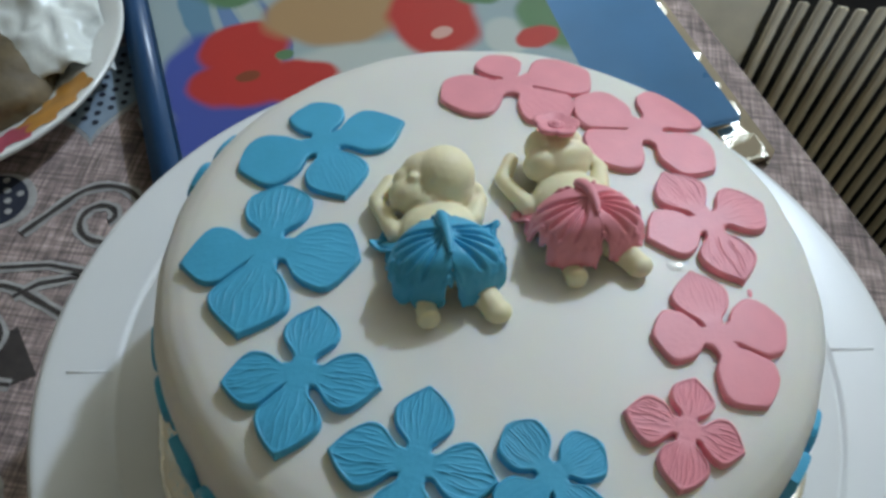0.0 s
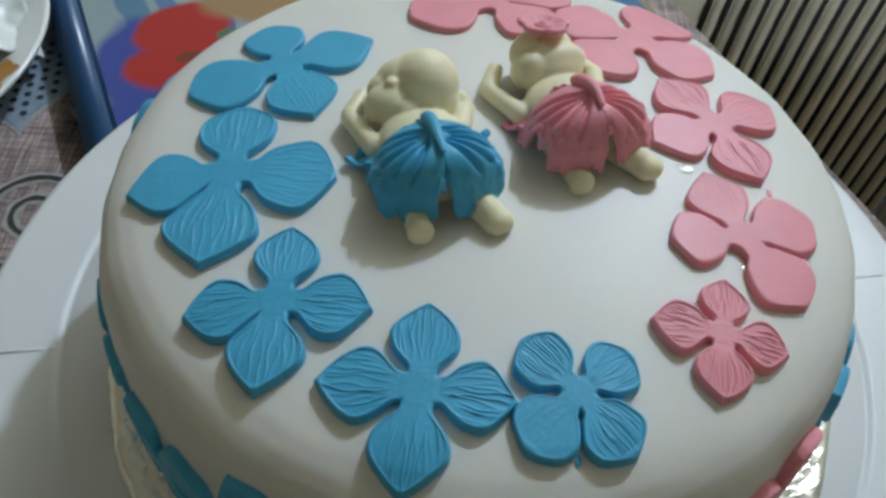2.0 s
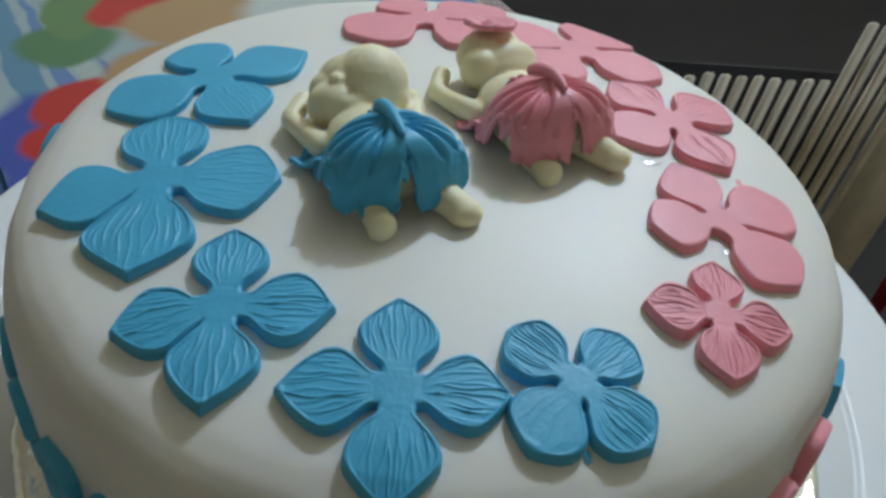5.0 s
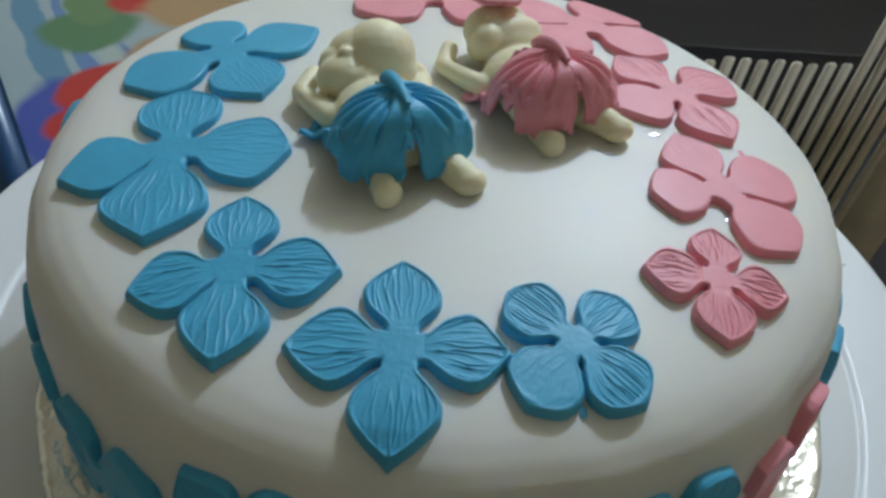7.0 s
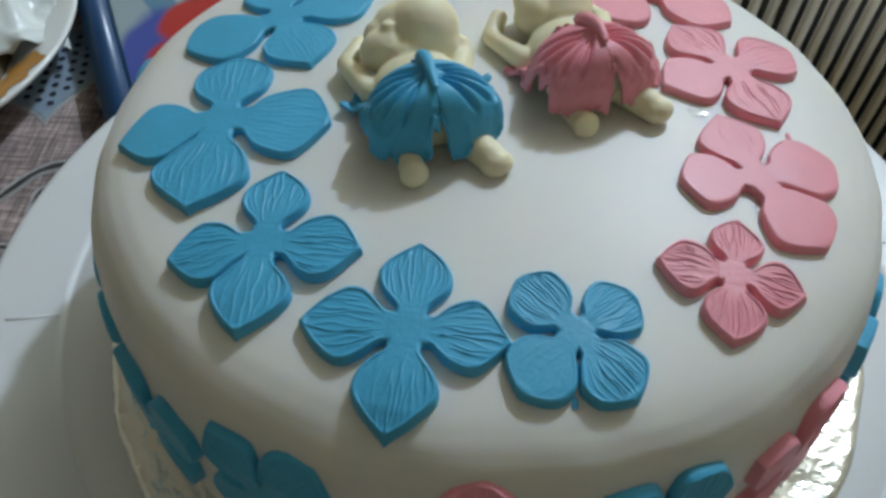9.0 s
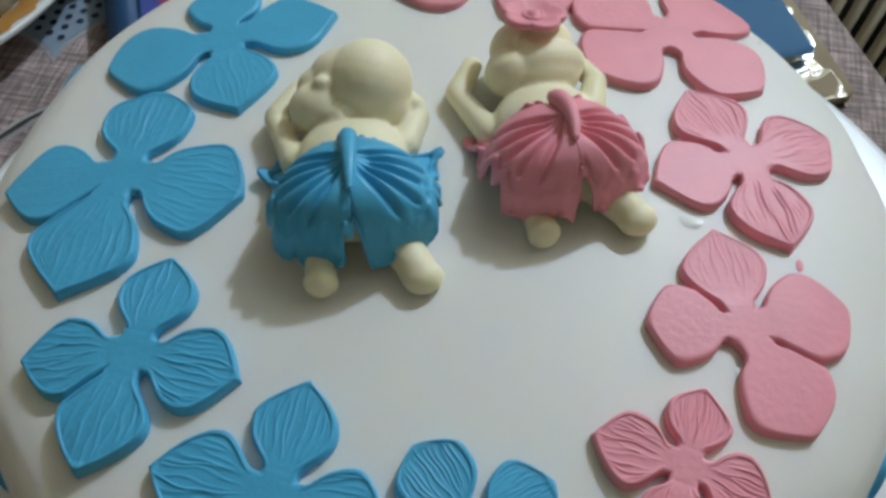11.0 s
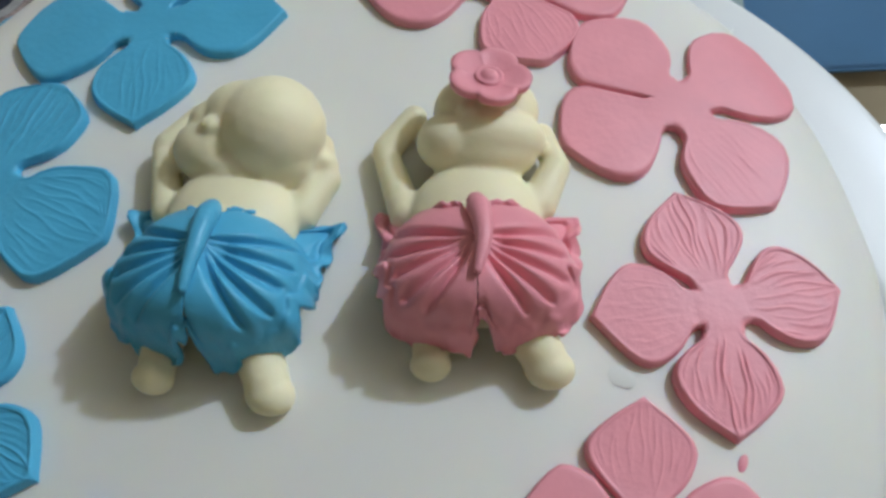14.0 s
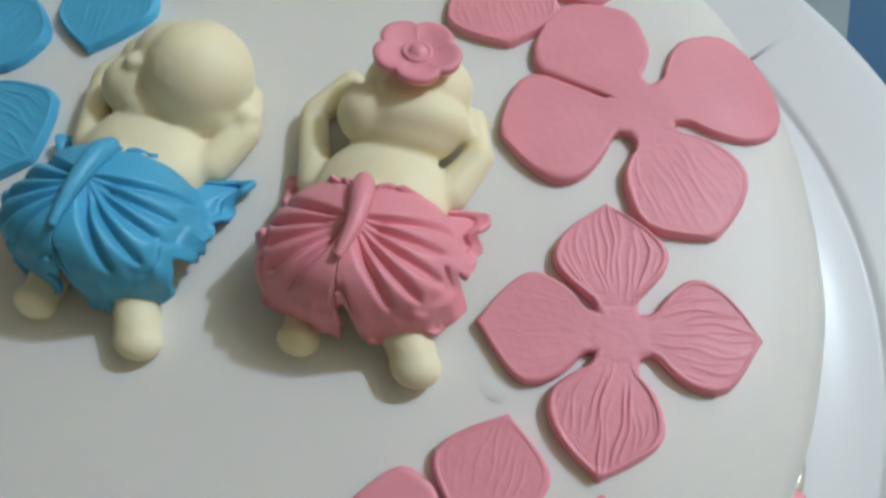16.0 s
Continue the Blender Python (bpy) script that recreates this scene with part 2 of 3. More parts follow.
class Petal:
    """The plan of one petal: its length and angle, and its half width to either side, held off its neighbours."""

    def __init__(self, length, angle, width, blunt, seed, gap_left, gap_right):
        rng = random.Random(seed)
        self.length, self.angle, self.width, self.tab = length, angle, width, BLUNT if blunt else HALF
        self.gaps = {-1: gap_right, 1: gap_left}
        self.wob = [rng.uniform(-1, 1) for _ in range(8)]

    def side(self, s, sign):
        h = half_width(s, self.tab) * (self.width if s > .3 else 1)
        h *= 1 + .035 * math.sin(6 * s + 3 * self.wob[0] * sign) + .02 * math.sin(15 * s + 4 * self.wob[1 if sign > 0 else 2]) * (s > .3)
        lim = s * math.tan(min(1.2, self.gaps[sign] / 2)) - (.012 if s > .24 else .004)
        return min(h, lim) if s < .75 else h

    def at(self, s, v):
        h = self.side(s, 1 if v > 0 else -1)
        mid = .014 * math.sin(4 * s + 3 * self.wob[3]) * (s - S0)
        x, y = s * self.length, (mid + v * h) * self.length
        c, n = math.cos(self.angle), math.sin(self.angle)
        return x * c - y * n, x * n + y * c, h * (1 - abs(v)) * self.length


def petal_mesh(petal, place, veins, seed, parent, mat, thick):
    """One petal of rolled fondant. place(x, y, h) gives the point h above the cake at (x, y) of the flower's own plan."""
    rng = random.Random(seed)
    ns, nv = 28, (128 if veins else 28)
    lines = [(-.90 + 1.80 * i / 13 + rng.uniform(-.05, .05), rng.uniform(.45, 1.2), rng.uniform(0, 6), rng.uniform(.16, .50)) for i in range(14)]
    verts, faces, idx = [], [], {}

    def run(i):
        return S0 + (1 - S0) * (1 - (1 - i / ns) ** 1.2)

    for i in range(ns + 1):
        s = run(i)
        for j in range(nv + 1):
            v_ = -1 + 2 * j / nv
            x, y, inset = petal.at(s, v_)
            edge = min(inset, (1 - s) * petal.length * .8)
            fade = max(0, min(1, (s - S0) / .12))
            h = thick
            if edge < .007:
                h -= .0055 * (1 - edge / .007) ** 2
            if veins:
                if .004 <= edge < .012:
                    h += .0036 * veins * fade
                on = fade * max(0, min(1, edge / .02))
                half = petal.side(s, 1)
                for c, amp, ph, start in lines:
                    if s > start:
                        d = (v_ * half / .385 - c * (.42 + .58 * min(1, s / .62)) - .05 * math.sin(7 * s + ph) - .025 * math.sin(17 * s + 2 * ph)) * 10
                        if abs(d) < .7:
                            h += .0031 * veins * amp * on * min(1, (s - start) * 8) * math.exp(-d * d * 20)
            h += .003 * fade * math.sin(3.1 * s + petal.wob[4] * 3) * petal.wob[5]
            verts.append(place(x, y, h))
            idx[i, j] = len(verts) - 1
    for i in range(ns):
        for j in range(nv):
            faces.append((idx[i, j], idx[i + 1, j], idx[i + 1, j + 1], idx[i, j + 1]))
    ring = [(i, 0) for i in range(ns + 1)] + [(ns, j) for j in range(1, nv + 1)] + [(i, nv) for i in range(ns - 1, -1, -1)]
    low = {}
    for i, j in ring:
        x, y, _ = petal.at(run(i), -1 + 2 * j / nv)
        verts.append(place(x * 1.01, y * 1.01, -.005))
        low[i, j] = len(verts) - 1
    for a, b in zip(ring, ring[1:]):
        faces.append((idx[a], low[a], low[b], idx[b]))
    return mesh_ob("petal", verts, faces, mat, parent)


def centre_mesh(petals, place, parent, mat, thick, raised):
    """The middle that joins the petals, with the rounded notches between them."""
    ring = []
    order = sorted(petals, key=lambda p: p.angle)
    for k, p in enumerate(order):
        q = order[(k + 1) % len(order)]
        for i in range(9):
            ring.append((*p.at(S0, -1 + i / 4)[:2], 0))
        a, b = Vector(p.at(S0, 1)[:2]), Vector(q.at(S0, -1)[:2])
        for t in (.25, .5, .75):
            c = a.lerp(b, t) * (1 - .10 * math.sin(math.pi * t))
            ring.append((c.x, c.y, 1))
    n = len(ring)
    verts = [place(0, 0, thick + raised)]
    levels = (.35, .7, .88, 1.0)
    for l in levels:
        for x, y, e in ring:
            h = thick + raised * (1 if l < .8 else .8 if l < .9 else 0) - (.0055 if (e and l == 1.0) else 0)
            verts.append(place(x * l, y * l, h))
    for x, y, e in ring:
        verts.append(place(x, y, -.005))
    faces = [(0, 1 + i, 1 + (i + 1) % n) for i in range(n)]
    for l in range(len(levels)):
        for i in range(n):
            j = (i + 1) % n
            if l == len(levels) - 1 and not (ring[i][2] or ring[j][2]):
                continue
            faces.append((1 + l * n + i, 1 + (l + 1) * n + i, 1 + (l + 1) * n + j, 1 + l * n + j))
    return mesh_ob("center", verts, faces, mat, parent)


def build_flower(ob, place, tips, blunt, veins, mat, seed, width, thick):
    """tips: length and angle of each petal."""
    order = sorted(range(len(tips)), key=lambda k: tips[k][1] % (2 * math.pi))
    petals = [None] * len(tips)
    for o, k in enumerate(order):
        a = tips[k][1] % (2 * math.pi)
        left = (tips[order[(o + 1) % len(tips)]][1] - a) % (2 * math.pi)
        right = (a - tips[order[o - 1]][1]) % (2 * math.pi)
        petals[k] = Petal(tips[k][0], a, width, blunt[k] if isinstance(blunt, tuple) else blunt, seed * 7 + k, left, right)
    for k, p in enumerate(petals):
        petal_mesh(p, place, veins[k] if isinstance(veins, tuple) else veins, seed * 11 + k, ob, mat, thick)
    strong = max(veins) if isinstance(veins, tuple) else veins
    centre_mesh(petals, place, ob, mat, thick, .0005 if strong > .6 else 0)


def top_flower(centre, tips, blunt, veins, mat, label, seed, width=1.0):
    cx, cy = centre
    base = W(cx, cy, cake_z(cx, cy))
    ob = empty("fondant_flower", base, label, "fondant flower", "fondant flowers on the cake")

    def place(x, y, h):
        return W(cx + x, cy + y, cake_z(cx + x, cy + y) + h) - base

    build_flower(ob, place, [(math.hypot(x - cx, y - cy), math.atan2(y - cy, x - cx)) for x, y in tips], blunt, veins, mat, seed, width, .0225)
    return ob


BL, PK = "blue rolled-fondant flower with four veined petals", "pink rolled-fondant flower with four veined petals"
BS, PS = "blue rolled-fondant flower with four smooth petals", "pink rolled-fondant flower with four smooth petals"
top_flower((-.138, -.765), [(-.127, -.545), (.083, -.785), (-.168, -1.003), (-.376, -.752)], False, 1.0, BLUE, BL, 1)
top_flower((-.492, -.549), [(-.484, -.331), (-.262, -.570), (-.510, -.791), (-.714, -.598)], False, 1.0, BLUE, BL, 2)
top_flower((-.688, -.135), [(-.695, .121), (-.397, -.155), (-.706, -.453), (-.957, -.206)], (True, True, False, False), (.6, .5, .8, .12), BLUE, BL, 3, 1.04)
top_flower((-.613, .333), [(-.695, .548), (-.357, .467), (-.486, .086), (-.874, .188)], (True, False, False, True), (0, 0, .4, 0), BLUE, BS, 4, 1.02)
top_flower((.219, -.750), [(.087, -.630), (.349, -.642), (.344, -.888), (.098, -.898)], True, (.9, .9, .9, .25), BLUE, BL, 5, 1.06)
top_flower((.579, -.560), [(.606, -.402), (.741, -.595), (.554, -.738), (.402, -.540)], False, 1.0, PINK, PK, 6, 1.06)
top_flower((.679, -.253), [(.603, -.033), (.893, -.158), (.818, -.447), (.483, -.287)], (False, True, True, True), (.35, 0, 0, 0), PINK, PS, 7, 1.04)
top_flower((.680, .186), [(.531, .378), (.878, .327), (.777, -.036), (.472, .068)], False, (.7, .7, .9, .12), PINK, PK, 8, 1.06)
top_flower((.482, .586), [(.228, .705), (.645, .848), (.722, .442), (.302, .385)], (True, True, True, True), (0, .15, .3, 0), PINK, PS, 9, 1.03)
top_flower((.012, .750), [(-.105, .925), (.282, .905), (.200, .568), (-.246, .605)], True, (0, 0, .3, 0), PINK, PS, 10, 1.03)


def side_flower(angle, z, turn, size, mat, label, seed, veins=.7):
    a0 = math.radians(angle)
    base = W(cake_r(z) * math.cos(a0), cake_r(z) * math.sin(a0), z)
    ob = empty("fondant_flower", base, label, "fondant flower", "fondant flowers on the cake")

    def place(x, y, h):
        zz = z + y
        if zz > -.12:
            zz = -.12 + (zz + .12) * .8
        a = a0 + x / 1.05
        r = cake_r(zz) + h
        return W(r * math.cos(a), r * math.sin(a), zz) - base

    rng = random.Random(seed)
    build_flower(ob, place, [(size * rng.uniform(.93, 1.05), math.radians(turn + 90 * k + rng.uniform(-6, 6))) for k in range(4)],
                 (True, False, True, False), veins, mat, seed, 1.0, .030)
    return ob


SB, SP = "blue fondant flower pressed on the cake's side", "pink fondant flower pressed on the cake's side"
side_flower(-160, -.50, 30, .20, BLUE, SB, 21)
side_flower(-136, -.44, 40, .21, BLUE, SB, 22)
side_flower(-113.5, -.31, 50, .20, BLUE, SB, 23)
side_flower(-89, -.31, 80, .21, PINK, SP, 24)
side_flower(-67, -.32, 45, .20, BLUE, SB, 25)
side_flower(-46, -.40, 45, .21, PINK, SP, 26)
side_flower(-23, -.45, 40, .20, BLUE, SB, 27)
side_flower(3, -.47, 45, .20, PINK, SP, 28)
side_flower(66, -.50, 45, .22, PINK, SP, 29)
side_flower(161, -.32, 45, .19, BLUE, SB, 30)

# clear gel dabs and smears of colour left on the icing
GEL = material("clear_gel", (0.80, 0.80, 0.76), 0.08, vary=0.02)
for x, y, rx, ry in ((.553, -.012, .034, .017), (.672, -.345, .016, .012), (.445, .715, .022, .014), (.723, .666, .012, .010)):
    v, f = lathe([(1.0, 0), (.85, .35), (.5, .75), (0, 1)], 20)
    verts = [W(x + p[0] * rx, y + p[1] * ry, cake_z(x, y) + p[2] * .0016 - .0004) - W(x, y, cake_z(x, y)) for p in v]
    ob = mesh_ob("gel_dab", verts, f, GEL)
    ob.location = W(x, y, cake_z(x, y))
    tagged(ob, "shiny dab of clear gel on the white icing", "gel dab", "gel dabs on the icing")
for x, y, rx, ry, m, l in ((.797, -.062, .009, .018, PINK, "pink smear"), (.215, -.900, .007, .014, BLUE, "blue smear")):
    v, f = lathe([(1.0, 0), (.8, .5), (0, .7)], 14)
    verts = [W(x + p[0] * rx, y + p[1] * ry, cake_z(x + p[0] * rx, y + p[1] * ry) + p[2] * .004 - .0005) - W(x, y, cake_z(x, y)) for p in v]
    ob = mesh_ob("icing_smear", verts, f, m)
    ob.location = W(x, y, cake_z(x, y))
    tagged(ob, l + " of fondant on the white icing", "icing smear")

# ---- the two sleeping fondant dolls ----


def blob(bm, c, r, m):
    bmesh.ops.create_icosphere(bm, subdivisions=3, radius=1, matrix=m @ Matrix.Translation(Vector(c) * U) @ Matrix.Diagonal((r[0] * U, r[1] * U, r[2] * U, 1)))


def limb(bm, p, q, r0, r1, m, n=7):
    for i in range(n):
        k = i / (n - 1)
        c = Vector(p).lerp(Vector(q), k)
        r = r0 + (r1 - r0) * k
        blob(bm, c, (r, r, r), m)


def doll(origin, right, label, face):
    """A lying doll as one plain shape: u across, v towards the head, w up."""
    r = Vector((*right, 0)).normalized()
    fwd = Vector((-r.y, r.x, 0))
    m = Matrix(((r.x, fwd.x, 0, 0), (r.y, fwd.y, 0, 0), (0, 0, 1, 0), (0, 0, 0, 1)))
    bm = bmesh.new()
    blob(bm, (0, .10, .050), (.122, .12, .074), m)
    blob(bm, (0, -.035, .08), (.138, .072, .095), m)
    blob(bm, (0, .03, .065), (.125, .09, .095), m)
    if face:
        blob(bm, (.050, .280, .098), (.098, .098, .095), m)
        blob(bm, (.000, .298, .088), (.088, .076, .078), m)
        blob(bm, (-.058, .235, .075), (.074, .062, .062), m)
        blob(bm, (-.020, .195, .070), (.060, .040, .055), m)
        blob(bm, (.045, .222, .075), (.088, .052, .062), m)
        blob(bm, (-.050, .252, .137), (.021, .019, .018), m)
        blob(bm, (-.068, .285, .085), (.045, .045, .048), m)
        blob(bm, (.146, .240, .05), (.026, .028, .030), m)
    else:
        blob(bm, (.022, .250, .082), (.110, .060, .068), m)
        blob(bm, (-.045, .245, .085), (.062, .055, .06), m)
        blob(bm, (.022, .315, .078), (.100, .08, .072), m)
        blob(bm, (.020, .226, .074), (.096, .052, .060), m)
        blob(bm, (-.010, .278, .138), (.021, .018, .016), m)
    limb(bm, (-.125, .12, .04), (-.168, .255, .03), .033, .026, m)
    limb(bm, (-.165, .265, .03), (-.115, .335, .03), .028, .026, m)
    limb(bm, (.115, .14, .040), (.150, .215, .040), .036, .029, m)
    limb(bm, (.150, .222, .040), (.128, .29, .035), .026, .024, m)
    f0 = -.188 if face else -.163
    limb(bm, (-.075, -.07, .045), (-.078, f0 + .02, .028), .042, .032, m)
    blob(bm, (-.078, f0, .034), (.036, .028, .040), m)
    limb(bm, (.065, -.07, .045), (.112, f0 + .02, .030), .045, .040, m)
    blob(bm, (.124, f0 - .006, .028), (.044, .036, .034), m)
    ob = part("doll", bm, CREAM, None)
    ob.location = W(*origin, cake_z(*origin) - .006)
    rm = ob.modifiers.new("melt", "REMESH")
    rm.mode, rm.voxel_size, rm.use_smooth_shade = "VOXEL", .0005, True
    sm = ob.modifiers.new("soften", "SMOOTH")
    sm.factor, sm.iterations = 0.5, 5
    return tagged(ob, label, "doll")


def dome(u, v):
    """Height of the cloth over the doll's back."""
    q = (u / .182) ** 2 + ((v + .05) / (.185 if v > -.05 else .096)) ** 2
    if q < 1:
        return .055 + .142 * (1 - q ** 1.3) ** .55
    return max(.02, .055 - .05 * (q - 1))


def cover(origin, right, outline, mat, label, seed, lift, shift, spine):
    """A butterfly of thin fondant draped over the doll's back: two pairs of wings and the long body between them."""
    rng = random.Random(seed)
    r = Vector((*right, 0)).normalized()
    fwd = Vector((-r.y, r.x, 0))
    base = W(*origin, cake_z(*origin) - .006)
    ob = empty("butterfly_cover", base, label, "butterfly decoration", "fondant butterflies")
    cu, cv = 0.0, .01
    pol = sorted((math.atan2(v - cv, u - cu), math.hypot(u - cu, v - cv)) for u, v in outline)
    pol = [(pol[-1][0] - 2 * math.pi, pol[-1][1])] + pol + [(pol[0][0] + 2 * math.pi, pol[0][1])]

    def reach(a):
        for (a0, r0), (a1, r1) in zip(pol, pol[1:]):
            if a <= a1:
                k = (a - a0) / max(1e-6, a1 - a0)
                k = k * k * (3 - 2 * k)
                return r0 + (r1 - r0) * k
        return pol[-1][1]

    grooves = [math.radians(g) for g in (-12, -28, -44, -60, 8, 192, 208, 224, 240, 172)]

    def wing(a0, a1, name):
        na, nr, verts, faces, idx = 170, 44, [], [], {}
        for i in range(na + 1):
            a = a0 + (a1 - a0) * i / na
            aw = (a + math.pi) % (2 * math.pi) - math.pi
            B = reach(aw) * (1 + .014 * math.sin(21 * a + seed) + .010 * math.sin(34 * a))
            for j in range(nr + 1):
                p = j / nr
                rad = p * B
                bend = .45 * (p - .5) * (1 if math.cos(a) > 0 else -1) * -1
                u, v = cu + rad * math.cos(a), cv + rad * math.sin(a)
                w = dome(u, v - shift)
                for g in grooves:
                    d = ((a + bend * .6 - g + math.pi) % (2 * math.pi) - math.pi) * (rad + .03) * 92
                    w -= .020 * math.exp(-d * d) * min(1, p * 4) * max(0, min(1, (.86 - p) * 12))
                w -= .012 * math.exp(-((p - .87) * 42) ** 2)
                ruffle = max(0, (p - .72) / .28)
                w += ruffle ** 2 * (.012 * math.sin(11 * a + seed) + .009 * math.sin(23 * a + 2 * seed) + lift * (1 if math.sin(a) > .2 and abs(math.cos(a)) > .7 else .1))
                idx[i, j] = len(verts)
                verts.append((r * u + fwd * v) * U + Vector((0, 0, w * U)))
        for i in range(na):
            for j in range(nr):
                faces.append((idx[i, j], idx[i, j + 1], idx[i + 1, j + 1], idx[i + 1, j]))
        w_ob = mesh_ob(name, verts, faces, mat, ob)
        so = w_ob.modifiers.new("thickness", "SOLIDIFY")
        so.thickness, so.offset = .0010, -1
        return w_ob

    wing(math.radians(-89), math.radians(90), "wing")
    wing(math.radians(91), math.radians(270), "wing")
    bm = bmesh.new()
    for i in range(15):
        k = i / 14
        v = spine[0] + (spine[1] - spine[0]) * k
        rad = .024 * (1 - .62 * k) * min(1, (k + .12) * 4) ** .5
        cu2 = .012 * math.sin(3 * k) * (1 if seed % 2 else .2)
        c = (r * cu2 + fwd * v) * U + Vector((0, 0, (dome(cu2, v - shift) + .008) * U))
        bmesh.ops.create_icosphere(bm, subdivisions=2, radius=rad * U, matrix=Matrix.Translation(c))
    b = part("butterfly_body", bm, mat, ob)
    rm = b.modifiers.new("melt", "REMESH")
    rm.mode, rm.voxel_size, rm.use_smooth_shade = "VOXEL", .00035, True
    sm = b.modifiers.new("soften", "SMOOTH")
    sm.factor, sm.iterations = 0.5, 3
    return ob


PINK_AT, PINK_R = (.262, .045), (.916, .40)
BLUE_AT, BLUE_R = (-.144, -.143), (.955, .30)
doll(BLUE_AT, BLUE_R, "cream fondant doll asleep on its front on the cake", True)
doll(PINK_AT, PINK_R, "cream fondant doll asleep with arms under its head", False)
cover(PINK_AT, PINK_R, [(.188, .118), (.14, .108), (.06, .092), (.012, .072), (-.012, .072), (-.06, .082), (-.12, .104), (-.178, .135), (-.165, .06),
                        (-.178, .0), (-.165, -.03), (-.162, -.07), (-.145, -.118), (-.09, -.138), (-.05, -.146), (-.012, -.152), (.0, -.122), (.014, -.122),
                        (.035, -.150), (.07, -.146), (.10, -.138), (.14, -.122), (.182, -.078), (.176, -.02), (.188, .02), (.182, .07)],
      PINK, "pink fondant butterfly draped over the doll's back", 3, .004, 0.0, (.078, -.06))
cover(BLUE_AT, BLUE_R, [(.192, .135), (.13, .108), (.06, .105), (.012, .088), (-.012, .088), (-.06, .092), (-.120, .158), (-.203, .125), (-.165, .05),
                        (-.176, -.02), (-.172, -.07), (-.168, -.112), (-.12, -.145), (-.08, -.160), (-.045, -.162), (-.01, -.150), (.005, -.138), (.012, -.150),
                        (.029, -.170), (.07, -.162), (.11, -.150), (.160, -.115), (.172, -.06), (.180, -.03), (.176, .03), (.182, .08)],
      BLUE, "blue fondant butterfly with curled wing tips over the doll", 8, .004, -.012, (.078, -.085))


def hat_flower():
    ob = empty("small_flower", W(.152, .362, .154), "small pink fondant flower with five round petals on the doll's head", "fondant flower")
    tilt = Matrix.Rotation(math.radians(-17), 4, "X") @ Matrix.Rotation(math.radians(20), 4, "Z")
    n, verts, faces = 100, [], []
    rows = [(0, .004), (.2, .004), (.4, .003), (.6, .004), (.8, .006), (.93, .005), (1, 0), (.97, -.012), (.6, -.012), (0, -.012)]
    for p, h in rows:
        for i in range(n):
            a = 2 * math.pi * i / n
            R = .078 * (.80 + .20 * abs(math.cos(2.5 * a)) ** .6)
            verts.append(tilt @ Vector((p * R * math.cos(a), p * R * math.sin(a), h + .012 * p * p)) * U)
    for k in range(len(rows) - 1):
        for i in range(n):
            j = (i + 1) % n
            faces.append((k * n + i, (k + 1) * n + i, (k + 1) * n + j, k * n + j))
    mesh_ob("petals", verts, faces, PINK, ob)
    v, f = lathe([(.027 * U, .004 * U), (.026 * U, .009 * U), (.021 * U, .010 * U), (.017 * U, .006 * U), (.014 * U, .012 * U), (.006 * U, .016 * U), (0, .016 * U)], 24)
    mesh_ob("center", [tilt @ Vector(p) for p in v], f, PINK, ob)


hat_flower()

# ---- printed tray behind the cake, on a foil-covered board ----
GREEN = material("green_print", (0.10, 0.20, 0.10), 0.35, vary=0.4, scale=30)
DEEP = material("deep_blue_plastic", (0.025, 0.085, 0.21), 0.3, vary=0.2, scale=20)


def flat(name, pts, z, mat, parent, label="", thick=.0004):
    """A flat printed patch on the table's level, from its plan outline."""
    n = len(pts)
    base = Vector(parent.matrix_basis.translation) if parent is not None else Vector((0, 0, 0))
    verts = [T(x, y, z) - base for x, y in pts] + [T(x, y, z) - base - Vector((0, 0, thick)) for x, y in pts]
    faces = [tuple(range(n))] + [(i, n + i, n + (i + 1) % n, (i + 1) % n) for i in range(n)]
    return mesh_ob(name, verts, faces, mat, parent, label, smooth=False)


def nd(n, d):
    p = N_AX * n + D_AX * d
    return (p.x, p.y)


board2 = empty("foil_board", on_table(1, 3), "board wrapped in crinkled silver foil under the tray", "cake board")
nb, verts, faces = 60, [], []
for i in range(nb + 1):
    d = 1.08 + 5.3 * i / nb
    for j, (n_, z_) in enumerate(((-.6, .10), (2.2, .09), (2.32, .09), (2.39, .10), (2.44, .09), (2.48, .04), (2.49, .0))):
        w = .02 * math.sin(i * 2.3 + j) + .015 * math.sin(i * 5.1 + 2 * j) if j > 1 else 0
        verts.append(on_table(n_ + w, d, max(0.002, z_ + w)) - Vector(board2.location))
for i in range(nb):
    for j in range(6):
        a = i * 7 + j
        faces.append((a, a + 1, a + 8, a + 7))
mesh_ob("foil", verts, faces, SILVER, board2, smooth=False)
part("board", box_bm(-.6 * U, 2.5 * U, 1.1 * U, 6.3 * U, 0.0002, .095 * U, .001, Matrix.Translation(-Vector(board2.location)) @ tm), BEIGE, board2)

TZ = .14
tray = empty("tray", on_table(1, 3, TZ), "blue plastic tray printed with red fruit", "tray")
own = Matrix.Translation(-Vector(tray.location)) @ tm
part("base", box_bm(-.92 * U, 2.38 * U, 1.33 * U, 6.2 * U, TZ * U, (TZ + .05) * U, .0015, own), TRAY, tray)
part("rim", box_bm(-.945 * U, -.765 * U, 1.40 * U, 6.2 * U, TZ * U, (TZ + .062) * U, .002, own), DEEP, tray, "deep blue raised rim")
zt = TABLE_Z + TZ + .05


